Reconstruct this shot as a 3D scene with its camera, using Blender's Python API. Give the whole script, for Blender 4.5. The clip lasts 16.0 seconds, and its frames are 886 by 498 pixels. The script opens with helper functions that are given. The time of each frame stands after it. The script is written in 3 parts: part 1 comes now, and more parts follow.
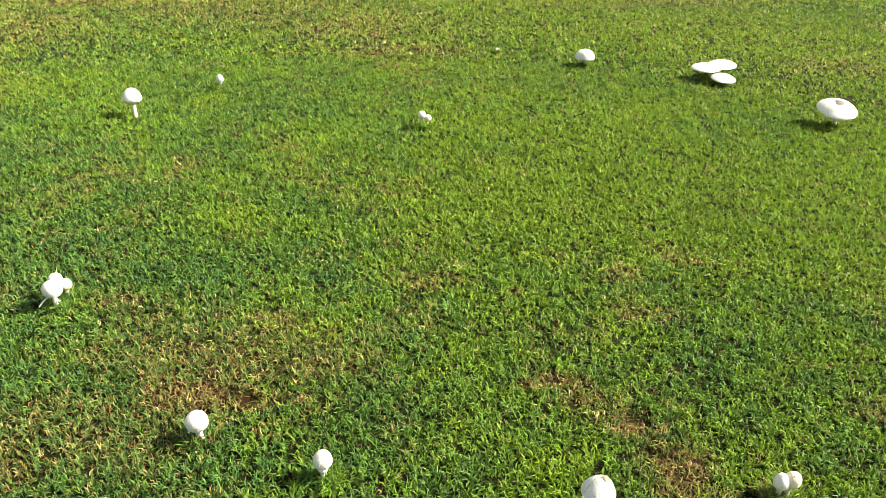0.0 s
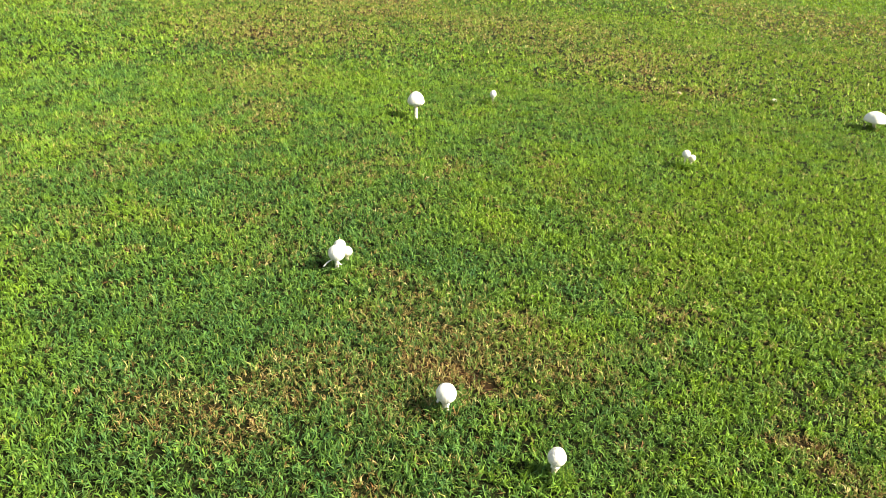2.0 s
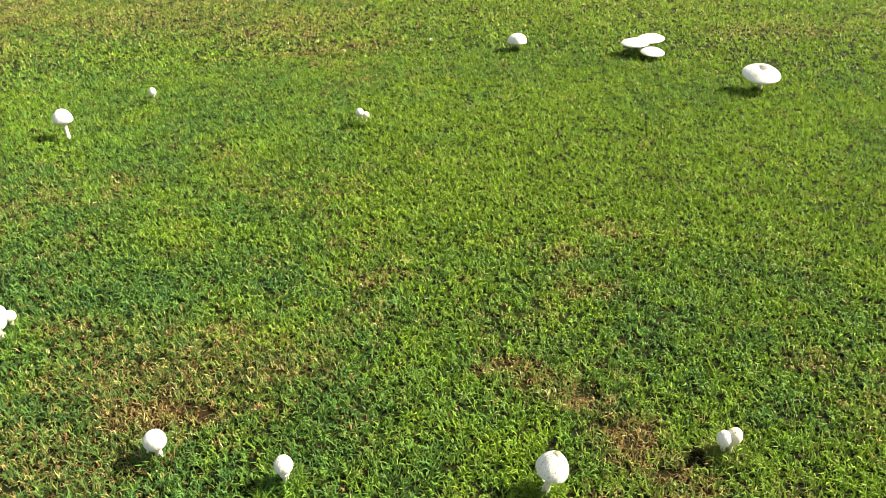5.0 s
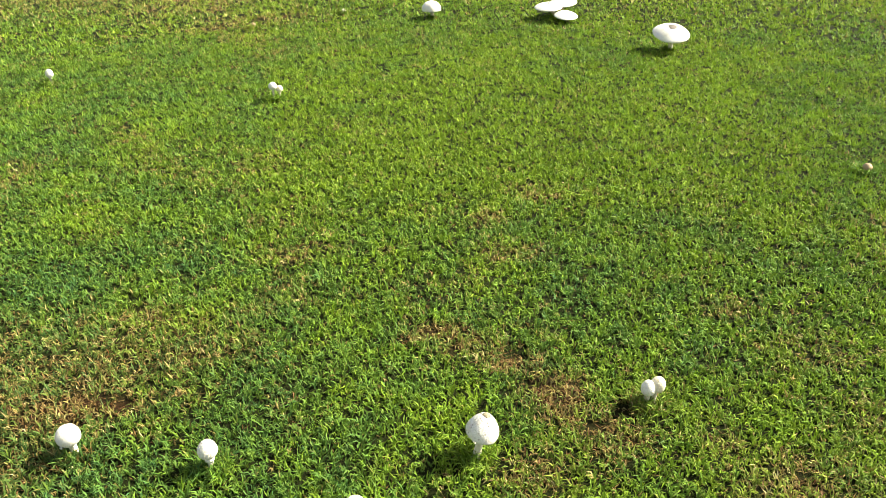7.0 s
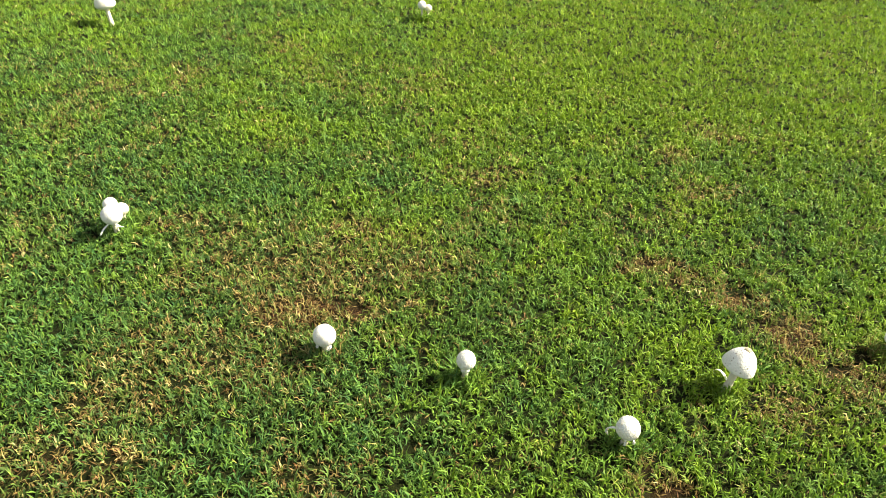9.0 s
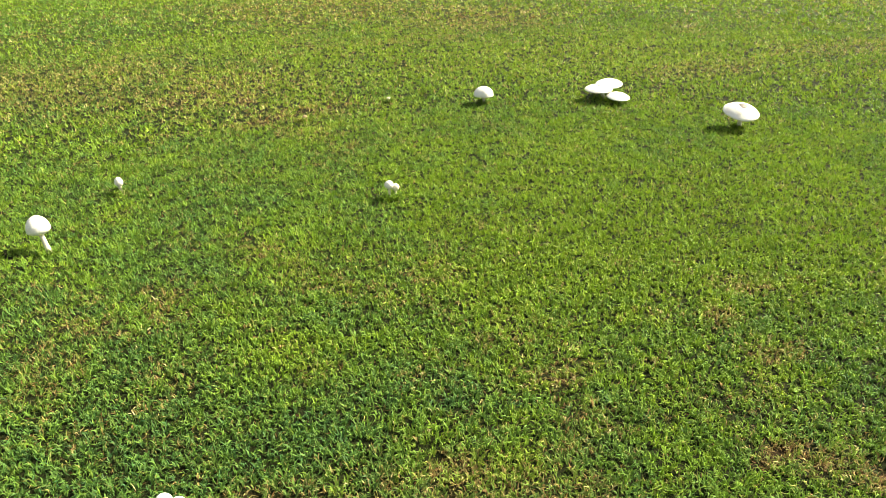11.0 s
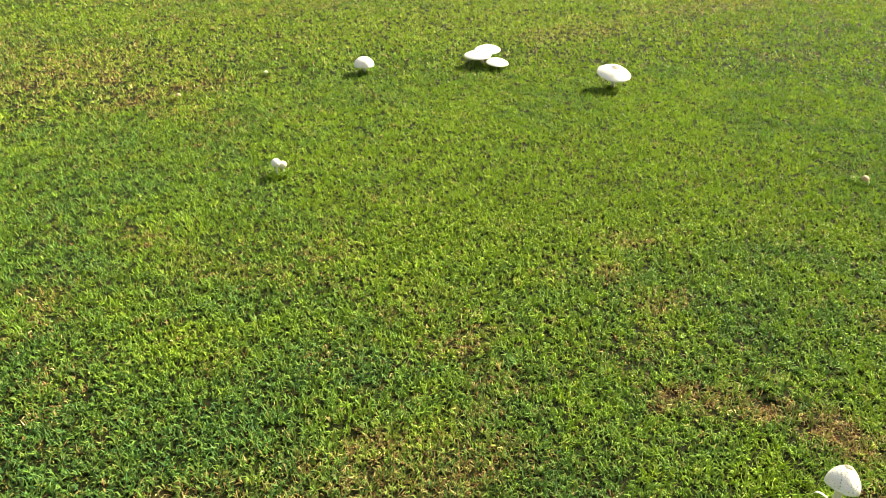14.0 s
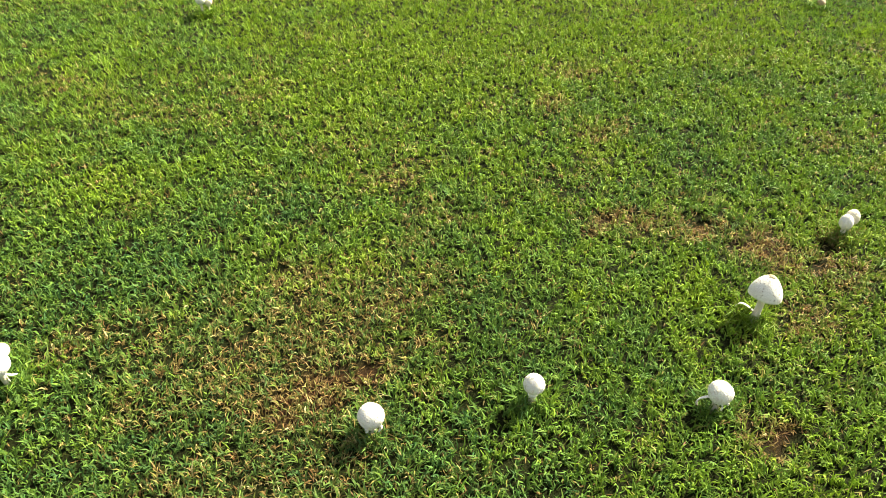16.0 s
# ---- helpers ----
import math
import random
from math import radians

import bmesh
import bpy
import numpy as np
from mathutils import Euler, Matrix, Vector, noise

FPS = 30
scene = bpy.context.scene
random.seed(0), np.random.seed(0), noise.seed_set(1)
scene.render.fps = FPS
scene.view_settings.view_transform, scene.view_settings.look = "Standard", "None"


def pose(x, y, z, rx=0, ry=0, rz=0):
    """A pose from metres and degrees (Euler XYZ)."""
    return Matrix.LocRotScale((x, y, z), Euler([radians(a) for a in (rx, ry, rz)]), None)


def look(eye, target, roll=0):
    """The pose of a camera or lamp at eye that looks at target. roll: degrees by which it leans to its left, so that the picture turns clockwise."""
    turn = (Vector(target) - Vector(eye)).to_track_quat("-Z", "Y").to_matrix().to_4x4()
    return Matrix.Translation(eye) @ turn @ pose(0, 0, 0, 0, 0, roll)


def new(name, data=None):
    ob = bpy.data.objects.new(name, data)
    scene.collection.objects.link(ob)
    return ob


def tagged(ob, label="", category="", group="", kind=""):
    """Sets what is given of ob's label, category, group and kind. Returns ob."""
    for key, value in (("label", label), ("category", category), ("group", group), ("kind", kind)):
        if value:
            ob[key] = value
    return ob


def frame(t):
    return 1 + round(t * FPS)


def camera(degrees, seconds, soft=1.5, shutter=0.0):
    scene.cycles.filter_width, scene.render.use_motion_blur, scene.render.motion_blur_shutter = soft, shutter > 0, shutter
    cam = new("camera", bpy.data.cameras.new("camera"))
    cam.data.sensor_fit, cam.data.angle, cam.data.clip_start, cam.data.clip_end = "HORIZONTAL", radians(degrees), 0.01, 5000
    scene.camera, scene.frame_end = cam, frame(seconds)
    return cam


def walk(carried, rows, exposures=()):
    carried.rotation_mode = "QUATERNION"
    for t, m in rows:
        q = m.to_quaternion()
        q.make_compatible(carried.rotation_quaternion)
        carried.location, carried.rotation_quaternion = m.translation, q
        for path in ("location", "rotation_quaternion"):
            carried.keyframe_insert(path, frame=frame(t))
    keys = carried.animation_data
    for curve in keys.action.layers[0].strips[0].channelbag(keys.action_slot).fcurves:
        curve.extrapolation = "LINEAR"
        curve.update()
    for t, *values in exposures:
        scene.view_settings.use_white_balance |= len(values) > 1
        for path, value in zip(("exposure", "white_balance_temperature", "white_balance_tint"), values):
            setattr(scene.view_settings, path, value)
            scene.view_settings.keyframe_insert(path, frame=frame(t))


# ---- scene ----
cam = camera(61.6, 16.0, soft=0.85)
PATH = [
    (0, (0.136, 0.054, 1.244), (0.05, 1.819, 0.307), 2.3),
    (0.5, (0.12, 0.021, 1.242), (-0.036, 1.798, 0.339), 2.5),
    (1, (0.089, -0.03, 1.244), (-0.251, 1.725, 0.346), 4.2),
    (1.5, (0.044, -0.059, 1.228), (-0.551, 1.627, 0.332), 3.7),
    (2, (0.029, -0.075, 1.223), (-0.62, 1.592, 0.329), 4.8),
    (2.5, (0.023, -0.062, 1.231), (-0.627, 1.612, 0.35), 1.9),
    (3, (0.061, -0.015, 1.277), (-0.469, 1.746, 0.492), -0.4),
    (3.5, (0.115, 0.009, 1.29), (-0.095, 1.842, 0.52), 1.0),
    (4, (0.158, 0.015, 1.277), (0.079, 1.829, 0.438), 0.1),
    (4.2, (0.171, 0.015, 1.278), (0.127, 1.813, 0.402), -0.3),
    (6.3, (0.19, 0.054, 1.244), (0.295, 1.773, 0.227), -1.8),
    (6.5, (0.199, 0.051, 1.234), (0.344, 1.761, 0.208), -1.6),
    (7, (0.208, 0.042, 1.243), (0.415, 1.748, 0.22), -1.5),
    (7.5, (0.193, 0.02, 1.222), (0.388, 1.674, 0.115), -0.8),
    (8, (0.068, 0.026, 1.202), (0.229, 1.626, 0.012), 0.8),
    (8.5, (-0.167, 0.028, 1.225), (0.023, 1.641, 0.058), 1.4),
    (9, (-0.321, 0.079, 1.212), (-0.196, 1.7, 0.048), 1.6),
    (9.5, (-0.477, 0.267, 1.243), (-0.418, 1.897, 0.084), 0.8),
    (10, (-0.647, 0.438, 1.236), (-0.455, 2.125, 0.18), 1.2),
    (10.2, (-0.731, 0.482, 1.248), (-0.379, 2.168, 0.231), -1.1),
    (12.3, (-0.939, 0.523, 1.386), (-0.353, 2.276, 0.623), -1.1),
    (12.5, (-0.945, 0.521, 1.388), (-0.348, 2.272, 0.628), -0.9),
    (13, (-0.956, 0.516, 1.341), (-0.276, 2.226, 0.556), 0.0),
    (13.5, (-0.933, 0.528, 1.349), (-0.149, 2.151, 0.483), 0.3),
    (14, (-0.919, 0.53, 1.336), (-0.131, 2.101, 0.383), -0.4),
    (14.5, (-0.916, 0.543, 1.313), (-0.18, 2.066, 0.245), 0.9),
    (15, (-0.876, 0.51, 1.228), (-0.16, 2.006, 0.109), 1.7),
    (15.5, (-0.851, 0.497, 1.217), (-0.126, 1.922, 0.015), 0.1),
    (16, (-0.815, 0.487, 1.21), (-0.055, 1.846, -0.044), -0.8),
]
walk(cam, [(t, look(eye, target, roll)) for t, eye, target, roll in PATH],
     exposures=[(0.0, 1.91, 6650, 10), (10.0, 2.01, 6800, 10), (12.5, 2.09, 7250, 10), (14.0, 2.11, 7300, 10), (15.5, 2.04, 6900, 10), (16.0, 2.07, 6950, 10)])

# ---- light ----
SUN_ELEVATION, SUN_AZIMUTH = 40.0, 82.0  # degrees; azimuth clockwise from +y
world = bpy.data.worlds.new("world")
scene.world = world
world.use_nodes = True
wn = world.node_tree.nodes
sky = wn.new("ShaderNodeTexSky")
sky.sky_type, sky.sun_disc = "NISHITA", False
sky.sun_elevation, sky.sun_rotation = radians(SUN_ELEVATION), radians(SUN_AZIMUTH)
wn["Background"].inputs["Strength"].default_value = 0.065
sky.dust_density = 3.0
haze = wn.new("ShaderNodeHueSaturation")  # a hazy, paler morning sky
haze.inputs["Saturation"].default_value = 0.45
world.node_tree.links.new(sky.outputs[0], haze.inputs["Color"])
world.node_tree.links.new(haze.outputs[0], wn["Background"].inputs["Color"])
sun = new("sun", bpy.data.lights.new("sun", "SUN"))
sun.data.energy, sun.data.angle, sun.data.color = 4.4, radians(2.5), (1.0, 0.94, 0.74)
_e, _a = radians(SUN_ELEVATION), radians(SUN_AZIMUTH)
sun.matrix_world = look((math.sin(_a) * math.cos(_e) * 20, math.cos(_a) * math.cos(_e) * 20, math.sin(_e) * 20), (0, 0, 0))

# ---- the lawn's plan ----
SOIL = -0.014  # the soil lies this far below the tips of the mown grass
# dead and dry patches: x, y, half widths, strength
DRY_NEAR = [
    (-0.558, 1.528, 0.130, 0.080, 1.00), (-0.408, 1.518, 0.100, 0.050, 0.95), (-0.560, 1.680, 0.34, 0.23, 0.47),
    (-0.458, 1.888, 0.100, 0.060, 0.60), (-0.278, 1.698, 0.090, 0.070, 0.50), (-0.938, 1.918, 0.080, 0.050, 0.45),
    (0.375, 1.675, 0.075, 0.040, 1.00), (0.470, 1.610, 0.090, 0.045, 0.70), (0.575, 1.530, 0.065, 0.050, 1.00),
    (0.645, 1.385, 0.075, 0.100, 0.95), (0.705, 1.258, 0.100, 0.080, 0.66), (0.542, 1.148, 0.100, 0.075, 0.50),
    (0.192, 0.938, 0.058, 0.036, 0.95), (-1.038, 1.068, 0.200, 0.100, 0.55), (-0.908, 1.238, 0.140, 0.090, 0.45),
    (-0.75, 1.38, 0.26, 0.14, 0.42), (-0.47, 1.02, 0.08, 0.05, 0.55), (1.05, 1.02, 0.15, 0.10, 0.50), (0.98, 1.17, 0.06, 0.05, 0.55), (1.22, 1.65, 0.09, 0.06, 0.40),
]
DRY_FAR = [
    (0.69, 2.07, 0.09, 0.05, 0.50), (0.63, 2.29, 0.08, 0.05, 0.50), (0.89, 2.49, 0.13, 0.07, 0.45),
    (0.05, 2.18, 0.1, 0.06, 0.35), (1.31, 1.42, 0.12, 0.09, 0.40), (1.31, 1.2, 0.09, 0.07, 0.40),
    (-0.42, 5.27, 0.45, 0.22, 0.50), (-1, 6.1, 0.7, 0.5, 0.45), (-2.1, 6.8, 1.0, 0.8, 0.45),
    (-3.7, 5.3, 0.9, 0.8, 0.55), (-4.3, 7, 1.2, 1, 0.55), (0.6, 9.8, 1.3, 1.2, 0.54),
    (1.9, 8.6, 0.9, 0.9, 0.54), (2.7, 5.4, 0.5, 0.2, 0.50), (4.4, 5.6, 0.6, 0.22, 0.50),
    (-2.9, 3.9, 0.4, 0.4, 0.43),
]

# bare holes down to the brown soil: x, y, radius
BARE = [
    (0.373, 1.700, 0.022), (0.462, 1.676, 0.020), (0.582, 1.563, 0.026), (0.703, 1.274, 0.020), (0.590, 1.435, 0.018), (0.789, 1.302, 0.022),
    (0.425, 1.595, 0.015), (0.644, 1.362, 0.016), (-0.474, 1.953, 0.022), (-0.601, 1.883, 0.017), (-0.615, 1.771, 0.017), (-0.486, 1.818, 0.020),
    (-0.421, 1.527, 0.024), (-0.939, 1.968, 0.018), (0.186, 0.932, 0.022), (0.226, 0.936, 0.020), (0.170, 0.993, 0.016), (0.336, 0.961, 0.010), (0.274, 2.149, 0.013),
]

# brighter (+) and deeper, bluer (-) turf: x, y, half widths, amount
TONE = [
    (0.4, 3.2, 0.9, 0.9, 0.46), (2.0, 3.6, 1.2, 1.0, 0.30), (1.3, 5.5, 1.6, 1.0, 0.30), (3.0, 6.0, 1.6, 1.4, 0.25), (0.65, 1.90, 0.12, 0.09, 0.35),
    (-0.75, 2.60, 0.18, 0.14, 0.30), (-1.40, 2.3, 0.5, 0.4, -0.40), (0.95, 1.92, 0.30, 0.25, -0.25), (-0.75, 2.2, 0.30, 0.2, -0.40),
    (-1.6, 2.5, 0.8, 0.5, -0.20), (1.5, 2.3, 0.7, 0.6, 0.20), (-0.95, 1.15, 0.65, 0.5, -0.66), (-1.25, 1.75, 0.5, 0.5, -0.38), (-2.6, 3.2, 0.9, 0.8, -0.15), (0.25, 1.75, 0.3, 0.3, 0.20), (0.0, 1.48, 0.22, 0.2, -0.12), (0.38, 1.42, 0.14, 0.16, 0.40), (0.85, 1.70, 0.2, 0.2, 0.15), (-1.05, 1.25, 0.35, 0.3, -0.25),
]


def value_noise(x, y, size, seed):
    """Smooth noise from 0 to 1 over arrays of places, with features of about that size in metres."""
    u, v = x / size + 31.7 * seed, y / size - 17.3 * seed
    i, j = np.floor(u).astype(np.int64), np.floor(v).astype(np.int64)
    fu, fv = u - i, v - j
    fu, fv = fu * fu * (3 - 2 * fu), fv * fv * (3 - 2 * fv)

    def corner(a, b):
        h = (a * 374761393 + b * 668265263 + seed * 974711) & 0x7FFFFFFF
        h = ((h ^ (h >> 13)) * 1274126177) & 0x7FFFFFFF
        return ((h ^ (h >> 16)) & 0xFFFF) / 65535.0

    top = corner(i, j) * (1 - fu) + corner(i + 1, j) * fu
    low = corner(i, j + 1) * (1 - fu) + corner(i + 1, j + 1) * fu
    return top * (1 - fv) + low * fv


def fbm(x, y, size, seed):
    return 0.5 * value_noise(x, y, size, seed) + 0.3 * value_noise(x, y, size / 2.3, seed + 5) + 0.2 * value_noise(x, y, size / 5.1, seed + 9)


def smooth(a, b, v):
    s = np.clip((v - a) / (b - a), 0, 1)
    return s * s * (3 - 2 * s)


def dryness(x, y):
    """How dead the lawn is at a place, 0 to 1."""
    wx = x + 0.10 * (fbm(x, y, 0.25, 11) - 0.5)
    wy = y + 0.10 * (fbm(x, y, 0.25, 12) - 0.5)
    d = np.zeros_like(x)
    for px, py, rx, ry, s in DRY_NEAR + [(*far[:4], 0.8 * far[4]) for far in DRY_FAR]:
        q = ((wx - px) / rx) ** 2 + ((wy - py) / ry) ** 2
        d = np.maximum(d, s * np.exp(-0.7 * q * np.sqrt(q + 0.05)))
    speckle = 0.6 * fbm(x, y, 0.16, 3) + 0.4 * value_noise(x, y, 0.045, 7)
    thin = smooth(0.50, 0.80, fbm(x, y, 0.9, 4)) * 0.45
    d = 0.95 * d * (0.15 + 1.8 * speckle) + thin * smooth(0.35, 0.75, speckle)
    d = d + 0.19 * smooth(0.55, 0.85, 0.5 * value_noise(x, y, 0.11, 13) + 0.5 * value_noise(x, y, 0.04, 14))
    for px, py, rr in BARE:
        d = np.maximum(d, 0.85 * np.exp(-((wx - px) ** 2 + (wy - py) ** 2) / (1.5 * rr) ** 2))
    meadow = 0.16 * smooth(3.5, 6.0, y) * (1 - smooth(9.5, 13.0, y + 0.15 * x)) * fbm(x, y, 1.1, 6)
    return np.clip(d + meadow, 0, 1)


def lushness(x, y):
    """0 for blue-green, deep turf; 1 for bright yellow-green."""
    v = 0.42 * fbm(x, y, 0.75, 21) + 0.34 * fbm(x, y, 0.22, 22) + 0.24 * value_noise(x, y, 0.06, 23)
    v = 0.5 + 0.88 * (smooth(0.28, 0.72, v) - 0.5)
    for px, py, rx, ry, s in TONE:
        v = v + s * np.exp(-((x - px) / rx) ** 2 - ((y - py) / ry) ** 2)
    return np.clip(v + 0.22 * smooth(3.0, 6.0, y) * smooth(-2.5, 0.0, x) + 0.2 * smooth(9, 14, y), 0, 1)


def soil_height(x, y):
    near = np.exp(-((x / 9.0) ** 2) - ((y - 3) / 9.0) ** 2)
    z = SOIL + near * (0.010 * (fbm(x, y, 0.35, 31) - 0.5) + 0.006 * (value_noise(x, y, 0.05, 32) - 0.5))
    z = z + 0.055 * smooth(2.6, 5.8, y) * (0.15 + 0.85 * smooth(-1.7, 0.0, x))  # the lawn rises a little past the ring's middle
    for px, py, rr in BARE:
        z = z - 0.55 * rr * np.exp(-(((x - px) / rr) ** 2 + ((y - py) / rr) ** 2))
    return z


# ---- materials ----
def material(name):
    m = bpy.data.materials.new(name)
    m.use_nodes = True
    return m, m.node_tree.nodes, m.node_tree.links


def noise_node(n, l, scale, detail=4.0, rough=0.6, coords="Object"):
    co = n.new("ShaderNodeTexCoord")
    t = n.new("ShaderNodeTexNoise")
    t.inputs["Scale"].default_value, t.inputs["Detail"].default_value, t.inputs["Roughness"].default_value = scale, detail, rough
    l.new(co.outputs[coords], t.inputs["Vector"])
    return t


def ramp(n, l, source, stops):
    r = n.new("ShaderNodeValToRGB")
    e = r.color_ramp.elements
    while len(e) < len(stops):
        e.new(0.5)
    for k, (p, c) in zip(e, stops):
        k.position, k.color = p, (*c, 1)
    l.new(source, r.inputs["Fac"])
    return r


def mixed(n, l, fac, a, b, blend="MIX"):
    m = n.new("ShaderNodeMix")
    m.data_type, m.blend_type = "RGBA", blend
    for socket, v in ((m.inputs["Factor"], fac), (m.inputs["A"], a), (m.inputs["B"], b)):
        if hasattr(v, "is_output"):
            l.new(v, socket)
        elif isinstance(v, tuple):
            socket.default_value = (*v, 1)
        else:
            socket.default_value = v
    return m.outputs["Result"]


def soil_material():
    m, n, l = material("soil_and_thatch")
    b = n["Principled BSDF"]
    fine = noise_node(n, l, 160, 5, 0.7)
    broad = noise_node(n, l, 2.2, 4, 0.6)
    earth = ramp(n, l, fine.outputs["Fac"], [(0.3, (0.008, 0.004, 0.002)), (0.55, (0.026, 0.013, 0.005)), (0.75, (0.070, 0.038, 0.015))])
    # near-black olive: the deep shade between blades, put into the ground's colour
    gap_shade = ramp(n, l, fine.outputs["Fac"], [(0.3, (0.004, 0.005, 0.001)), (0.6, (0.010, 0.014, 0.002)), (0.8, (0.024, 0.028, 0.005))])
    dry = n.new("ShaderNodeAttribute")
    dry.attribute_name = "dry"
    bare = mixed(n, l, 0.3, dry.outputs["Fac"], broad.outputs["Fac"], "MULTIPLY")
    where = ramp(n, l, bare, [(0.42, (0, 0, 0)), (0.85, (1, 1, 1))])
    near = mixed(n, l, where.outputs["Color"], gap_shade.outputs["Color"], earth.outputs["Color"])
    # closed turf seen from afar, past the lawn round the mushrooms
    turf_grain = noise_node(n, l, 14, 6, 0.75)
    turf = ramp(n, l, turf_grain.outputs["Fac"], [(0.32, (0.024, 0.040, 0.005)), (0.5, (0.048, 0.074, 0.007)), (0.68, (0.085, 0.105, 0.012))])
    co = n.new("ShaderNodeTexCoord")
    dist = n.new("ShaderNodeVectorMath")
    dist.operation = "LENGTH"
    shift = n.new("ShaderNodeVectorMath")
    shift.operation = "SUBTRACT"
    shift.inputs[1].default_value = (0.1, 2.2, 0.0)  # the middle of the ring of mushrooms
    l.new(co.outputs["Object"], shift.inputs[0])
    l.new(shift.outputs[0], dist.inputs[0])
    past = n.new("ShaderNodeMapRange")
    past.inputs["From Min"].default_value, past.inputs["From Max"].default_value = 5.0, 13.0
    l.new(dist.outputs["Value"], past.inputs["Value"])
    closed = n.new("ShaderNodeAttribute")
    closed.attribute_name = "turf"
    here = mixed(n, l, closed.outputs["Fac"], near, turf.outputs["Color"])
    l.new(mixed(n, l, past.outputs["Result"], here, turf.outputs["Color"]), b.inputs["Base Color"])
    b.inputs["Roughness"].default_value = 0.95
    b.inputs["Specular IOR Level"].default_value = 0.1
    bump = n.new("ShaderNodeBump")
    bump.inputs["Strength"].default_value, bump.inputs["Distance"].default_value = 0.9, 0.006
    l.new(fine.outputs["Fac"], bump.inputs["Height"])
    l.new(bump.outputs["Normal"], b.inputs["Normal"])
    return m


def grass_material():
    """Green to dead blades: the blade attribute holds the hue, how dead the blade is, and how pale its colour is,
    painted clump shade included.
    """
    m, n, l = material("grass_blades")
    b = n["Principled BSDF"]
    at = n.new("ShaderNodeAttribute")
    at.attribute_name = "blade"
    sep = n.new("ShaderNodeSeparateXYZ")
    l.new(at.outputs["Vector"], sep.inputs[0])
    green = ramp(n, l, sep.outputs["X"], [(0.0, (0.038, 0.118, 0.036)), (0.3, (0.094, 0.194, 0.029)), (0.6, (0.144, 0.252, 0.013)), (0.82, (0.200, 0.297, 0.015)), (1.0, (0.275, 0.345, 0.034))])
    dead = ramp(n, l, sep.outputs["X"], [(0.0, (0.120, 0.046, 0.018)), (0.4, (0.255, 0.152, 0.062)), (0.75, (0.370, 0.280, 0.120)), (1.0, (0.520, 0.450, 0.240))])
    streak = noise_node(n, l, 420, 2, 0.5)
    live = mixed(n, l, 0.35, green.outputs["Color"], ramp(n, l, streak.outputs["Fac"], [(0.35, (0.55, 0.55, 0.55)), (0.65, (1, 1, 1))]).outputs["Color"], "MULTIPLY")
    colour = mixed(n, l, sep.outputs["Y"], live, dead.outputs["Color"])
    # blade lightness: random tone together with the painted shade of clumps
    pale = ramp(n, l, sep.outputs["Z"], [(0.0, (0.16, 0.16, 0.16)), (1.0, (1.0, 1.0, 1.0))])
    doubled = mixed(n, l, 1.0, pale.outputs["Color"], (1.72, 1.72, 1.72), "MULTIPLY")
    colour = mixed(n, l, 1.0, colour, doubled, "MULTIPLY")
    l.new(colour, b.inputs["Base Color"])
    b.inputs["Roughness"].default_value = 0.55
    b.inputs["Specular IOR Level"].default_value = 0.12
    thin = n.new("ShaderNodeBsdfTranslucent")
    l.new(colour, thin.inputs["Color"])
    mix = n.new("ShaderNodeMixShader")
    mix.inputs[0].default_value = 0.30
    l.new(b.outputs[0], mix.inputs[1])
    l.new(thin.outputs[0], mix.inputs[2])
    l.new(mix.outputs[0], n["Material Output"].inputs["Surface"])
    return m


def flesh_material(name, pale, tan, amount, rough=0.62, scale=28.0):
    """Mushroom skin: off-white with buff staining and a fine fibrous relief."""
    m, n, l = material(name)
    b = n["Principled BSDF"]
    stain = noise_node(n, l, scale, 5, 0.65)
    fine = noise_node(n, l, 260, 4, 0.6)
    spots = ramp(n, l, stain.outputs["Fac"], [(0.52, (0, 0, 0)), (0.78, (amount, amount, amount))])
    l.new(mixed(n, l, spots.outputs["Color"], pale, tan), b.inputs["Base Color"])
    b.inputs["Roughness"].default_value = rough
    b.inputs["Subsurface Weight"].default_value = 0.2
    b.inputs["Subsurface Radius"].default_value = (0.012, 0.009, 0.006)
    b.inputs["Subsurface Scale"].default_value = 0.5
    bump = n.new("ShaderNodeBump")
    bump.inputs["Strength"].default_value, bump.inputs["Distance"].default_value = 0.8, 0.0025
    l.new(fine.outputs["Fac"], bump.inputs["Height"])
    l.new(bump.outputs["Normal"], b.inputs["Normal"])
    return m


SOIL_MAT, GRASS_MAT = soil_material(), grass_material()
CAP = flesh_material("white_cap_skin", (0.66, 0.65, 0.59), (0.50, 0.44, 0.33), 0.7)
CREAM = flesh_material("cream_cap_skin", (0.68, 0.62, 0.46), (0.60, 0.49, 0.30), 0.6)
TAN = flesh_material("tan_cap_skin", (0.32, 0.23, 0.13), (0.18, 0.11, 0.05), 0.8)
STEM = flesh_material("pale_stem_skin", (0.56, 0.52, 0.40), (0.44, 0.36, 0.24), 0.6)
VEIL = flesh_material("white_veil", (0.66, 0.65, 0.59), (0.56, 0.49, 0.37), 0.4)
SCALE = flesh_material("buff_scales", (0.13, 0.11, 0.08), (0.07, 0.055, 0.04), 0.9)
PALE = flesh_material("pale_scales", (0.54, 0.50, 0.40), (0.36, 0.29, 0.20), 0.9)
CRACKED = flesh_material("cracked_crown_skin", (0.12, 0.10, 0.078), (0.045, 0.036, 0.027), 1.0, scale=90.0)
BUFF = flesh_material("buff_apex_skin", (0.24, 0.205, 0.125), (0.16, 0.13, 0.08), 0.8)
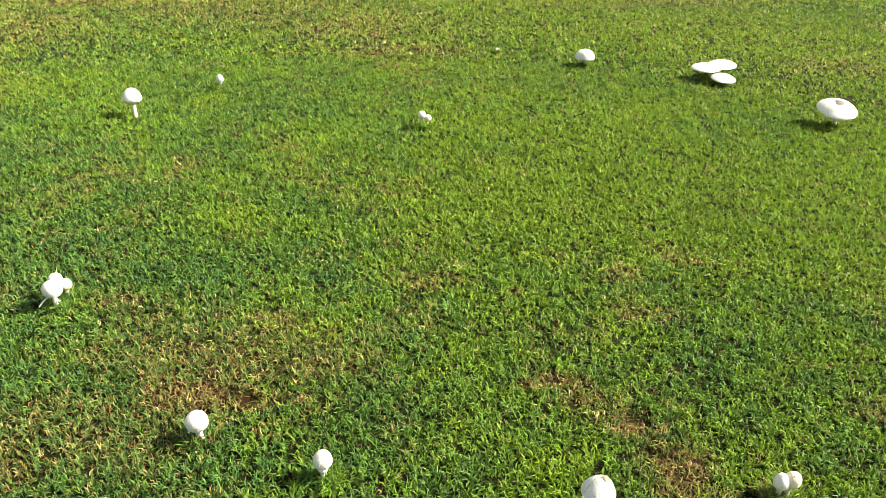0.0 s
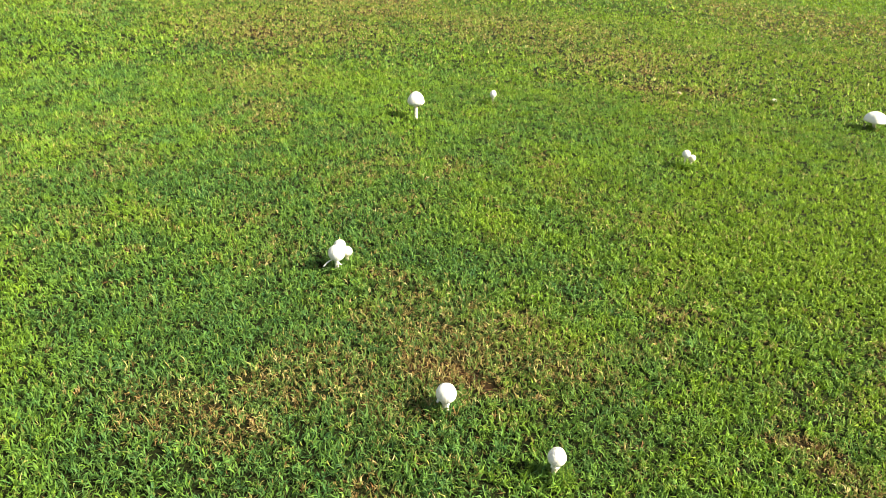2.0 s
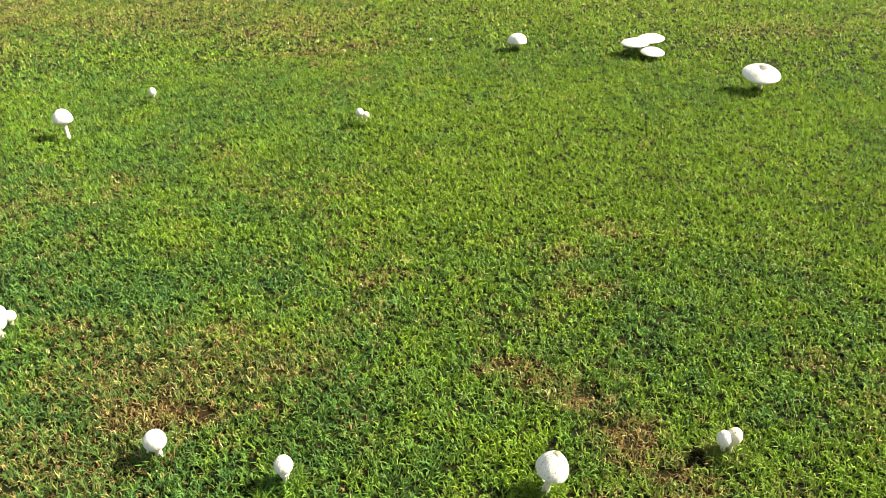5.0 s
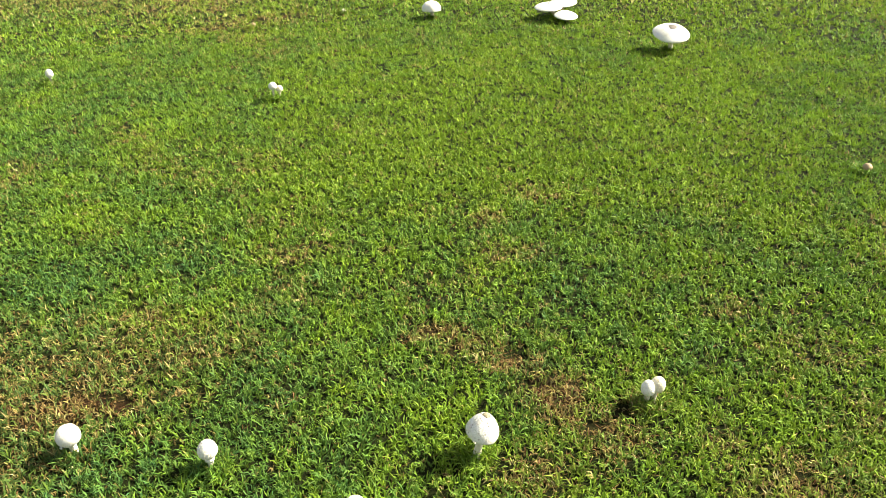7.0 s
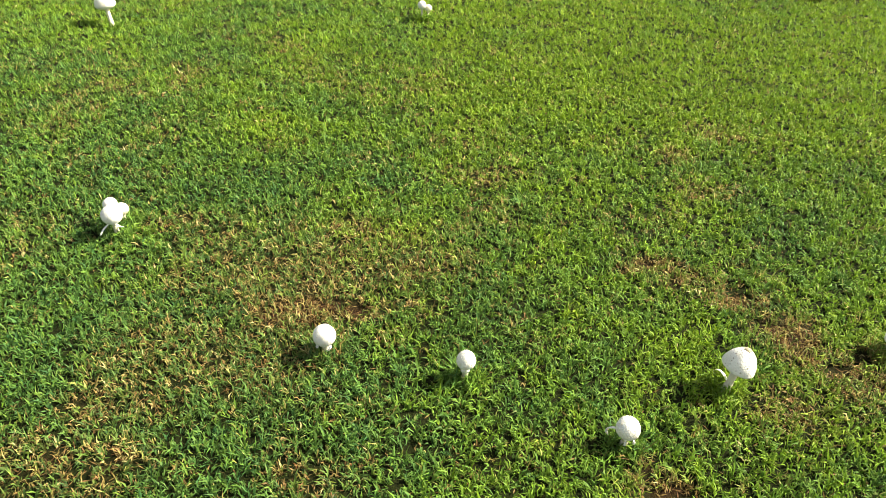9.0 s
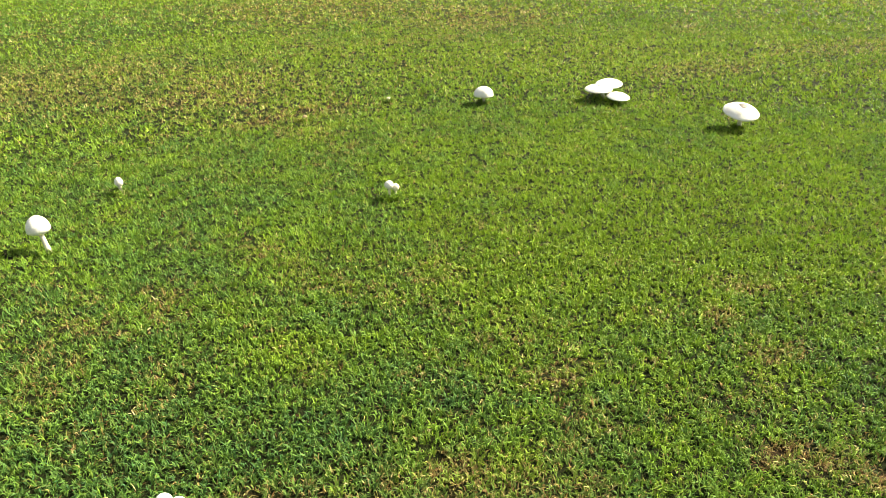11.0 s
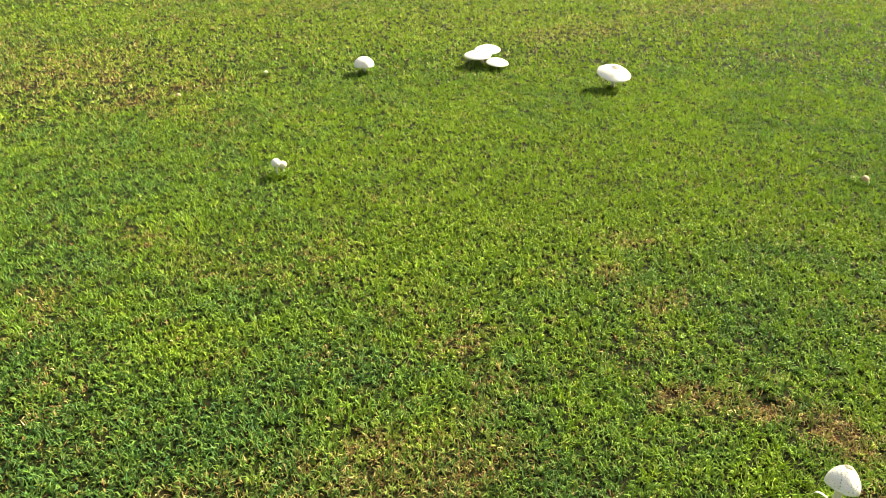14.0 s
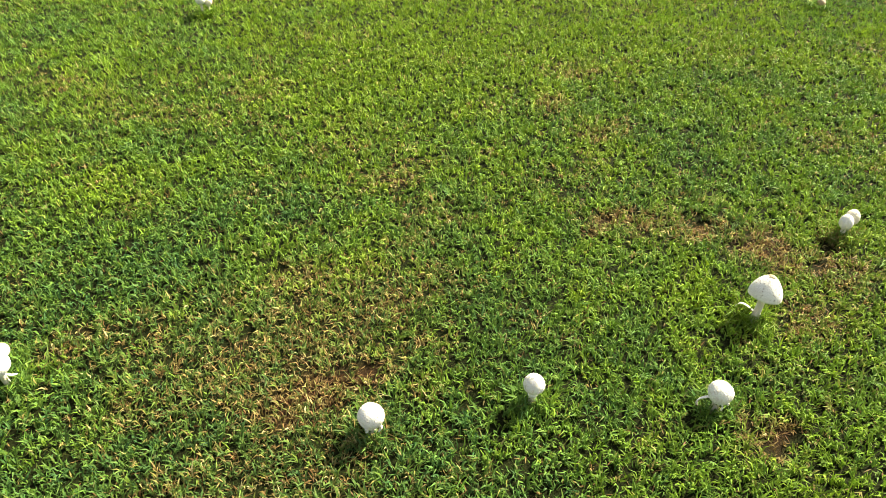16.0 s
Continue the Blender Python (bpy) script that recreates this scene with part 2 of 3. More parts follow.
DARK_EARTH = flesh_material("dark_earth", (0.012, 0.010, 0.008), (0.03, 0.022, 0.015), 0.6, rough=0.9)
GILL = flesh_material("grey_green_gills", (0.58, 0.57, 0.46), (0.40, 0.40, 0.30), 0.5)


# ---- mesh helpers ----
def part(name, bm, mat, parent, label=""):
    """One bmesh as one mesh object under its thing or part."""
    me = bpy.data.meshes.new(name)
    bm.to_mesh(me)
    bm.free()
    me.materials.append(mat)
    ob = new(name, me)
    ob.parent = parent
    return tagged(ob, label)


def shade_smooth(bm):
    for f in bm.faces:
        f.smooth = True
    return bm


def out_of_round(a, z, wobble, ripple, seed):
    c, s = math.cos(a), math.sin(a)
    return 1 + wobble * noise.noise((c * 1.3 + seed, s * 1.3, z * 9)) + ripple * noise.noise((c * 5 + seed, s * 5, z * 60))


def lathe(profile, around, wobble=0.0, ripple=0.0, seed=0):
    """A closed turned shape about z from (radius, height) pairs, first and last on the axis, a little out of round."""
    bm = bmesh.new()
    rings = []
    for r, z in profile:
        if r < 1e-6:
            rings.append([bm.verts.new((0, 0, z))])
            continue
        ring = []
        for k in range(around):
            a = 2 * math.pi * k / around
            w = out_of_round(a, z, wobble, ripple, seed)
            ring.append(bm.verts.new((r * w * math.cos(a), r * w * math.sin(a), z)))
        rings.append(ring)
    for low, high in zip(rings, rings[1:]):
        for k in range(around):
            k2 = (k + 1) % around
            a, b, c, d = low[k % len(low)], low[k2 % len(low)], high[k2 % len(high)], high[k % len(high)]
            corners = list(dict.fromkeys((a, b, c, d)))
            if len(corners) > 2:
                bm.faces.new(corners)
    bmesh.ops.recalc_face_normals(bm, faces=bm.faces)
    return shade_smooth(bm)


def sweep(points, radii, around=12, flat=1.0):
    """A tube with rounded ends along points; flat squeezes it across its side way."""
    bm = bmesh.new()
    pts = [Vector(p) for p in points]
    rings = []
    for k, (p, r) in enumerate(zip(pts, radii)):
        way = (pts[min(k + 1, len(pts) - 1)] - pts[max(k - 1, 0)]).normalized()
        side = way.cross(Vector((0.13, 0.21, 1.0) if abs(way.z) < 0.9 else (0, 1, 0.1))).normalized()
        up = side.cross(way)
        ring = []
        for q in range(around):
            a = 2 * math.pi * q / around
            j = 1 + 0.07 * noise.noise((math.cos(a) * 2 + k * 0.4, math.sin(a) * 2, p.x * 40 + p.z * 40))
            ring.append(bm.verts.new(p + r * j * (math.cos(a) * side + math.sin(a) * flat * up)))
        rings.append(ring)
    for low, high in zip(rings, rings[1:]):
        for q in range(around):
            bm.faces.new((low[q], low[(q + 1) % around], high[(q + 1) % around], high[q]))
    bm.faces.new(rings[0][::-1])
    bm.faces.new(rings[-1])
    bmesh.ops.recalc_face_normals(bm, faces=bm.faces)
    return shade_smooth(bm)


# ---- the ground ----
def build_ground():
    """One sheet to the horizon: fine cells near the mushrooms, ever wider ones beyond."""
    steps = np.array([0.1 * 1.22 ** k for k in range(44)]).cumsum()
    xs = np.concatenate([(-3.0 - steps)[::-1], np.arange(-3.0, 3.501, 0.03), 3.5 + steps])
    ys = np.concatenate([(0.0 - steps)[::-1], np.arange(0.0, 6.001, 0.03), 6.0 + steps])
    gx, gy = np.meshgrid(xs, ys)
    z = soil_height(gx.ravel(), gy.ravel())
    co = np.stack([gx.ravel(), gy.ravel(), z], 1)
    nx, ny = len(xs), len(ys)
    i, j = np.meshgrid(np.arange(nx - 1), np.arange(ny - 1))
    a = (j * nx + i).ravel()
    quads = np.stack([a, a + 1, a + nx + 1, a + nx], 1)
    me = quick_mesh("ground", co, [quads])
    me.polygons.foreach_set("use_smooth", np.ones(len(quads), bool))
    me.attributes.new("dry", "FLOAT", "POINT").data.foreach_set("value", dryness(co[:, 0], co[:, 1]).astype(np.float32))
    inside = np.minimum(co[:, 1] - 0.35, (0.6 + 1.32 * co[:, 1] - np.abs(co[:, 0] - 0.08)) / 1.6)
    me.attributes.new("turf", "FLOAT", "POINT").data.foreach_set("value", (0.25 * (1 - smooth(-0.25, 0.05, inside))).astype(np.float32))
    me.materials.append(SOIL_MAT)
    return tagged(new("ground", me), "dark soil and thatch with shade painted between the blades, under a mown lawn, running to the horizon", "ground", kind="structure")


def quick_mesh(name, co, polys):
    """A mesh from arrays: places, and blocks of faces with one number of corners each."""
    me = bpy.data.meshes.new(name)
    me.vertices.add(len(co))
    me.vertices.foreach_set("co", co.astype(np.float32).ravel())
    loops = np.concatenate([p.ravel() for p in polys]).astype(np.int32)
    counts = np.concatenate([np.full(len(p), p.shape[1], np.int32) for p in polys])
    me.loops.add(len(loops))
    me.loops.foreach_set("vertex_index", loops)
    me.polygons.add(len(counts))
    me.polygons.foreach_set("loop_start", np.concatenate([[0], np.cumsum(counts)[:-1]]).astype(np.int32))
    me.update(calc_edges=True)
    return me


build_ground()


# ---- the grass ----
RNG = np.random.default_rng(7)


def scatter(area, per_m2, keep):
    """Random places in the box x0, x1, y0, y1 at which keep(x, y) holds by chance."""
    x0, x1, y0, y1 = area
    count = int((x1 - x0) * (y1 - y0) * per_m2)
    x, y = RNG.uniform(x0, x1, count), RNG.uniform(y0, y1, count)
    ok = RNG.random(count) < keep(x, y)
    return x[ok], y[ok]


def blades(x, y, per_tuft, spread, length, width, kind):
    """Tufts of arching blades at x, y: places, face blocks and the blade attribute. kind 5: two joints, 4: a kite, 3: a sliver."""
    n0 = len(x)
    dry0, lush0 = dryness(x, y), lushness(x, y)
    tuft_dead = RNG.random(n0) < dry0 * 0.8
    tone0 = RNG.normal(0, 0.085, n0)
    coarse = smooth(2.4, 3.6, np.hypot(x + 0.2, y - 0.2))  # out there a tuft stands for a clump
    # farther out, clump-sized noise paints lit tops and shaded sides into the colour
    pale_shade0 = RNG.normal(0.55, 0.115, n0) + coarse * (RNG.normal(0.065, 0.12, n0) + 0.32 * (value_noise(x, y, 0.024, 61) - 0.5))
    vigour0 = RNG.uniform(0.72, 1.22, n0) * (0.8 + 0.4 * fbm(x, y, 0.12, 41)) * np.where(tuft_dead, 0.82, 1.0)
    lean0, slant0 = RNG.uniform(0, 2 * np.pi, n0), RNG.uniform(0.2, 1.4, n0)
    idx = np.repeat(np.arange(n0), per_tuft)
    n = len(idx)
    x, y = x[idx] + RNG.normal(0, spread, n), y[idx] + RNG.normal(0, spread, n)
    dry, lush = dry0[idx], lush0[idx]
    flip = RNG.random(n)
    dead = np.where(tuft_dead[idx], RNG.uniform(0.6, 1.0, n), np.where(flip < 0.04 + 0.35 * dry, RNG.uniform(0.2, 0.7 + 0.2 * dry, n), RNG.uniform(0, 0.10, n) + 0.26 * dry))
    hue = np.clip(0.180 + 0.40 * lush + tone0[idx] + RNG.normal(0, 0.045, n), 0, 1)
    hue = np.where(dead > 0.45, np.clip(0.50 - 0.12 * smooth(0.45, 0.9, dry) + 2.4 * tone0[idx] + RNG.normal(0, 0.15, n), 0, 1), hue)
    pale = np.clip(pale_shade0[idx] + RNG.normal(0, 0.08, n), 0, 1)
    z = soil_height(x, y) - 0.002
    ln = length * vigour0[idx] * RNG.uniform(0.65, 1.25, n)
    wd = width * RNG.uniform(0.7, 1.25, n) * (1 - 0.2 * (dead > 0.5))
    az = RNG.uniform(0, 2 * np.pi, n)
    az = np.arctan2(np.sin(az) + slant0[idx] * np.sin(lean0[idx]), np.cos(az) + slant0[idx] * np.cos(lean0[idx]))
    t0 = np.radians(np.clip(RNG.normal(24, 12, n), 2, 60))
    bend = np.radians(np.clip(RNG.normal(70, 34, n), -20, 150))
    curl = RNG.normal(0, 0.85, n)
    turn = RNG.normal(0, 0.4, n)

    def along(theta, bearing):
        return np.stack([np.sin(theta) * np.cos(bearing), np.sin(theta) * np.sin(bearing), np.cos(theta)], 1)

    def across(bearing):
        return np.stack([-np.sin(bearing) * np.cos(turn), np.cos(bearing) * np.cos(turn), np.sin(turn)], 1) * (wd / 2)[:, None]

    if kind == 5:
        steps, rim = ((0.52, 0.0, 0.0), (0.48, 0.8, 1.0)), (0.6, 1.0)
    else:
        steps, rim = ((0.5, 0.0, 0.0), (0.5, 0.85, 1.0)), ((0.0, 1.0) if kind == 4 else (1.0,))
    points = [np.stack([x, y, z], 1)]
    for share, bent, curled in steps:
        points.append(points[-1] + (share * ln)[:, None] * along(t0 + bent * bend, az + curled * curl))
    ring = []
    for p, w in zip(points, rim):
        ring += [p] if w == 0 else [p - w * across(az), p + w * across(az)]
    co = np.stack(ring + [points[-1]], 1)
    k = co.shape[1]
    base = np.arange(n)[:, None] * k
    faces = {5: [[0, 1, 3, 2], [2, 3, 4]], 4: [[0, 2, 3, 1]], 3: [[0, 1, 2]]}[kind]
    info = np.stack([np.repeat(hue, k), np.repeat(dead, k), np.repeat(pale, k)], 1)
    return co.reshape(-1, 3), [base + f for f in faces], info


def build_grass():
    def far_from(x, y):
        return np.hypot(x + 0.2, y - 0.2)

    def holes(x, y):
        bare = np.zeros_like(x)
        for px, py, rr in BARE:
            bare = np.maximum(bare, np.exp(-(((x - px) / rr) ** 2 + ((y - py) / (1.2 * rr)) ** 2) ** 2))
        return bare

    def gaps(x, y, clump):
        closed = smooth(0.27, 0.41, 0.65 * value_noise(x, y, clump, 42) + 0.35 * value_noise(x, y, 1.7 * clump, 44))
        bare = smooth(0.40, 0.65, dryness(x, y)) * smooth(0.66, 0.80, 0.6 * value_noise(x, y, 0.045, 55) + 0.4 * value_noise(x, y, 0.018, 56))
        return (0.05 + 0.95 * closed) * (1 - 0.95 * np.maximum(bare, holes(x, y)))

    def ahead(x, y):
        fray = 0.12 * RNG.normal(0, 1, len(x))
        return (y > 0.35 + fray) & (np.abs(x - 0.08) < 0.6 + fray + 1.32 * np.maximum(y, 0.0))

    def band(lo, hi, x, y):
        d = far_from(x, y) * (0.94 + 0.12 * RNG.random(len(x)))
        return (d > lo) & (d < hi)

    # box, tufts to the square metre, blades to a tuft, spread, length, width, kind, width of the gaps, nearest and farthest
    layers = [
        ((-2.6, 2.6, 0.2, 2.3), 11500, 4, 0.0020, 0.0270, 0.0035, 5, 0.0074, 0.0, 1.75),
        ((-3.4, 3.4, 0.2, 3.2), 9200, 4, 0.0021, 0.0270, 0.0041, 5, 0.0080, 1.75, 2.8),
        ((-5.4, 5.6, 0.2, 5.4), 9400, 4, 0.0026, 0.027, 0.0058, 3, 0.0132, 2.8, 4.8),
        ((-9.0, 9.3, 0.2, 9.0), 3300, 3, 0.0042, 0.033, 0.0096, 3, 0.0230, 4.8, 8.2),
        ((-14.5, 15.0, 0.2, 14.5), 620, 4, 0.010, 0.044, 0.0170, 3, 0.040, 8.2, 13.8),
        ((-34.0, 35.0, 0.2, 35.0), 80, 4, 0.03, 0.056, 0.026, 3, 0.10, 13.8, 32.0),
    ]
    places = [(scatter(area, per_m2, lambda x, y: gaps(x, y, clump) * ahead(x, y) * band(lo, hi, x, y)), per_tuft, spread, length, width, kind)
              for area, per_m2, per_tuft, spread, length, width, kind, clump, lo, hi in layers]
    # the matted undergrowth between the tufts
    places.append((scatter((-3.6, 3.6, 0.2, 3.6), 2000, lambda x, y: (1 - 0.75 * holes(x, y)) * ahead(x, y) * band(0.0, 3.2, x, y)), 4, 0.008, 0.013, 0.0036, 3))
    # taller tufts round the stems, where the mower does not reach
    feet = np.repeat(np.array(FEET), 60, axis=0)
    turn, out = RNG.uniform(0, 2 * np.pi, len(feet)), 0.009 + 0.032 * np.sqrt(RNG.random(len(feet)))
    places.append(((feet[:, 0] + out * np.cos(turn), feet[:, 1] + out * np.sin(turn)), 6, 0.0024, 0.047, 0.0034, 5))
    # the lawn at the sides and behind, in fewer and broader blades
    places.append((scatter((-5.5, 5.5, -4.0, 5.5), 1000, lambda x, y: 1.0 * ~ahead(x, y) * (np.hypot(x, y - 1.2) < 4.4 + 0.6 * RNG.random(len(x)))), 4, 0.014, 0.036, 0.018, 3))
    places.append((scatter((-15.0, 16.0, -10.0, 13.0), 130, lambda x, y: 1.0 * ~ahead(x, y) * (np.hypot(x, y - 1.2) > 4.4)), 4, 0.03, 0.052, 0.034, 3))
    cos, polys, infos, start = [], {}, [], 0
    for (x, y), *habit in places:
        co, faces, info = blades(x, y, *habit)
        for f in faces:
            polys.setdefault(f.shape[1], []).append(f + start)
        cos.append(co)
        infos.append(info)
        start += len(co)
    # fallen leaves of the thatch, flat on the soil
    x, y = scatter((-5.0, 5.2, 0.2, 5.0), 5000, lambda x, y: (0.1 + 0.9 * smooth(0.1, 0.5, dryness(x, y))) * (1 - 0.35 * holes(x, y)) * ahead(x, y) * band(0, 4.6, x, y))
    n = len(x)
    az, z = RNG.uniform(0, 2 * np.pi, n), soil_height(x, y) + RNG.uniform(0.001, 0.008, n)
    p = np.stack([x, y, z], 1)
    o = np.stack([np.cos(az), np.sin(az), RNG.normal(0, 0.2, n)], 1) * (0.02 * RNG.uniform(0.6, 1.3, n))[:, None]
    w = np.stack([-np.sin(az), np.cos(az), RNG.normal(0, 0.3, n)], 1) * 0.0013
    co = np.stack([p - o * 0.5, p + w, p + o * 0.5, p - w], 1).reshape(-1, 3)
    polys[4].append(np.arange(n)[:, None] * 4 + [0, 1, 2, 3] + start)
    cos.append(co)
    infos.append(np.stack([np.repeat(0.6 * RNG.beta(2, 2.5, n), 4), np.repeat(RNG.uniform(0.7, 1.0, n), 4), np.full(4 * n, 0.4)], 1))
    blocks = [np.concatenate(v) for v in polys.values()]
    me = quick_mesh("grass", np.concatenate(cos), blocks)
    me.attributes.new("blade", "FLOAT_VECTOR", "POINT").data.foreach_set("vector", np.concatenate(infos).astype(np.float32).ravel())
    me.materials.append(GRASS_MAT)
    return tagged(new("grass", me), "short mown lawn grass, green with brown dead patches", "grass", kind="stuff")


# ---- mushrooms ----
FEET = []  # where the stems stand


def cap_profile(shape, r, h):
    """(radius, height) pairs from the apex over the rim to the under side; z = 0 at the rim's lower edge."""
    if shape in ("ball", "egg"):
        out = [(r * math.sin(a) * (1 - (0.10 * math.cos(a) if shape == "egg" else 0.0)), h * (0.5 + 0.5 * math.cos(a))) for a in [math.pi * k / 22 for k in range(20)]]
        return out + [(out[-1][0] * 0.75, h * 0.025), (r * 0.2, h * 0.06), (0, h * 0.07)]
    if shape == "acorn":
        out = [(r * math.sin(u) ** 1.12, h * (0.30 + 0.70 * math.cos(u))) for u in [math.pi / 2 * k / 14 for k in range(15)]]
        out += [(r * math.cos(u), h * (0.30 - 0.29 * math.sin(u))) for u in [radians(v) for v in (12, 25, 40, 56)]]
        return out + [(r * 0.36, h * 0.05), (r * 0.2, h * 0.10), (0, h * 0.12)]
    if shape == "bell":
        out = [(r * u, h * (0.08 + 0.92 * (0.68 * math.sqrt(max(0.0, 1 - u * u)) + 0.32 * (1.12 - math.sqrt(u * u + 0.0144)) / 0.9928))) for u in [math.sin(math.pi / 2 * k / 14) for k in range(15)]]
        out[0] = (0, h)
        return out + [(r * 1.0, h * 0.06), (r * 0.97, h * 0.01), (r * 0.90, 0.0), (r * 0.80, h * 0.05), (r * 0.45, h * 0.20), (0, h * 0.24)]
    if shape == "dome":
        out = [(r * math.sin(u), h * (0.10 + 0.90 * math.cos(u))) for u in [math.pi / 2 * k / 14 for k in range(15)]]
        return out + [(r * 0.995, h * 0.04), (r * 0.97, 0.0), (r * 0.90, h * 0.03), (r * 0.5, h * 0.22), (0, h * 0.28)]
    out = [(r * u, h * (1 - 0.82 * u ** 2.4) + 0.05 * h * math.exp(-((u / 0.16) ** 2)) - 0.05 * h) for u in [k / 14 for k in range(15)]]
    out[0] = (0, out[0][1])
    return out + [(r * 1.004, h * 0.07), (r * 0.99, h * 0.01), (r * 0.96, 0.0), (r * 0.6, h * 0.20), (0, h * 0.30)]


def scales(profile, count, size, lift, crown, seed, wobble):
    """Small torn flakes that stand off the cap's skin, denser towards its apex where crown is high."""
    rng = random.Random(seed)
    bm = bmesh.new()
    outer = profile[:15]
    for _ in range(count):
        u = rng.random() ** (0.5 + crown) * 13.4 + 0.3
        k, f = int(u), u % 1
        (r0, z0), (r1, z1) = outer[k], outer[min(k + 1, 14)]
        r, z = r0 + (r1 - r0) * f, z0 + (z1 - z0) * f
        a = rng.uniform(0, 2 * math.pi)
        out = Vector((math.cos(a), math.sin(a), 0))
        down = (out * (r1 - r0) + Vector((0, 0, z1 - z0))).normalized()
        across = Vector((-math.sin(a), math.cos(a), 0))
        up = across.cross(down)
        up = up if up.dot(out + Vector((0, 0, 0.6))) > 0 else -up
        c = out * r * out_of_round(a, z, wobble, 0.018, seed * 3.1) + Vector((0, 0, z))
        s = size * rng.uniform(0.5, 1.4)
        rim = []
        for q in range(5):
            b = 2 * math.pi * q / 5 + rng.uniform(-0.4, 0.4)
            e = s * rng.uniform(0.6, 1.1)
            rim.append(bm.verts.new(c + across * e * math.cos(b) + down * e * math.sin(b) - up * 0.0008))
        tip = bm.verts.new(c + up * lift * rng.uniform(0.4, 1.3) + down * s * rng.uniform(0.2, 1.0))
        for q in range(5):
            bm.faces.new((rim[q], rim[(q + 1) % 5], tip))
    bmesh.ops.recalc_face_normals(bm, faces=bm.faces)
    return bm


def gills(profile, r, rs, count):
    """Thin radial plates that hang under an open cap."""
    bm = bmesh.new()
    h = profile[0][1]
    for k in range(count):
        a = 2 * math.pi * k / count
        o, s = Vector((math.cos(a), math.sin(a), 0)), Vector((-math.sin(a), math.cos(a), 0)) * 0.0005
        inner = rs * 1.3 if k % 2 else r * 0.5
        line = [(inner, h * 0.27, h * 0.12), (r * 0.62, h * 0.22, h * 0.04), (r * 0.93, h * 0.05, h * 0.012)]
        rows = [[bm.verts.new(o * q + s * w + Vector((0, 0, z))) for w in (-1, 1) for z in (hi, lo)] for q, hi, lo in line]
        for p, q in zip(rows, rows[1:]):
            for i, j in ((0, 1), (1, 3), (3, 2), (2, 0)):
                bm.faces.new((p[i], p[j], q[j], q[i]))
        bm.faces.new((rows[0][0], rows[0][2], rows[0][3], rows[0][1]))
        bm.faces.new((rows[-1][0], rows[-1][1], rows[-1][3], rows[-1][2]))
    bmesh.ops.recalc_face_normals(bm, faces=bm.faces)
    return bm


def mushroom(foot, head, r, h, shape, stem_r, label, group="", skin=None, tilt=(0, 0), flakes=(60, 0.002, 0.0012, 0.4), flaps=(), ring=0.0, crown=None, seed=0, flake_mat=None):
    """A mushroom whose stem rises from foot to head, the centre of its cap; tilt: degrees that the cap leans about x and y."""
    skin = skin or CAP
    fx, fy = foot
    FEET.append(foot)
    fz = float(soil_height(np.array([fx]), np.array([fy]))[0]) - 0.004
    thing = tagged(new("mushroom"), label, "mushroom", group)
    thing.location = (fx, fy, fz)
    bpy.context.view_layer.update()
    turn = (Euler((radians(tilt[0]), radians(tilt[1]), 0)).to_matrix() @ Matrix.Rotation(seed * 1.7, 3, "Z")).to_4x4()
    profile, wobble = cap_profile(shape, r, h), 0.07 if shape != "flat" else 0.025
    centre = Vector((head[0] - fx, head[1] - fy, head[2] - fz))
    place = Matrix.Translation(centre) @ turn @ Matrix.Translation((0, 0, -h * 0.5))
    cap = part("cap", lathe(profile, 44, wobble, 0.018, seed * 3.1), skin, thing)
    cap.matrix_local = place
    if flakes[0]:
        f = part("scaly_skin", scales(profile, *flakes, seed, wobble), flake_mat or SCALE, cap, "small torn buff scales")
        tagged(f, kind="stuff")
    if crown:
        wide, mat, words = crown
        shell = [(q, z + 0.0007) for q, z in profile[:15] if q < wide]
        rim = np.interp(wide, [q for q, z in profile[:15]], [z for q, z in profile[:15]])
        part("crown_patch", lathe(shell + [(wide, rim + 0.0004), (wide * 0.9, rim - 0.002), (0, rim - 0.003)], 40, wobble + 0.12, 0.22, seed * 3.1), mat, cap, words)
    if shape in ("dome", "flat"):
        part("gills", gills(profile, r, stem_r, 70), GILL, cap, "grey-green gills")
    top = place @ Vector((0, 0, h * 0.25))
    mid = Vector((top.x * 0.42, top.y * 0.42, top.z * 0.5))
    points, radii = [], []
    for k in range(9):
        u = k / 8
        points.append((1 - u) ** 2 * Vector((0, 0, 0)) + 2 * u * (1 - u) * mid + u * u * top)
        radii.append(stem_r * (1.28 - 0.55 * min(1, u * 2.2) + 0.25 * u))
    stem = part("stem", sweep(points, radii, 14), STEM, thing)
    if ring:
        bm = lathe([(stem_r * 0.9, 0.004), (stem_r * 1.25, 0.005), (stem_r * 1.25, -0.001), (stem_r * 1.3, -0.004), (stem_r * 1.1, -0.003), (stem_r * 0.9, -0.001)], 24, 0.12, 0.06, seed)
        collar = part("ring", bm, VEIL, stem, "ragged white ring")
        collar.location = points[0].lerp(top, ring)
    for k, (path, width) in enumerate(flaps):
        pts = [Vector(p) + centre for p in path]
        fine = []
        for i in range(len(pts) - 1):
            a, b = pts[max(i - 1, 0)], pts[i]
            c, d = pts[i + 1], pts[min(i + 2, len(pts) - 1)]
            for q in range(4):
                u = q / 4
                fine.append(0.5 * (2 * b + (c - a) * u + (2 * a - 5 * b + 4 * c - d) * u * u + (3 * b - a - 3 * c + d) * u ** 3))
        fine.append(pts[-1])
        radii = [width * (1 - 0.55 * (i / (len(fine) - 1)) ** 3) for i in range(len(fine))]
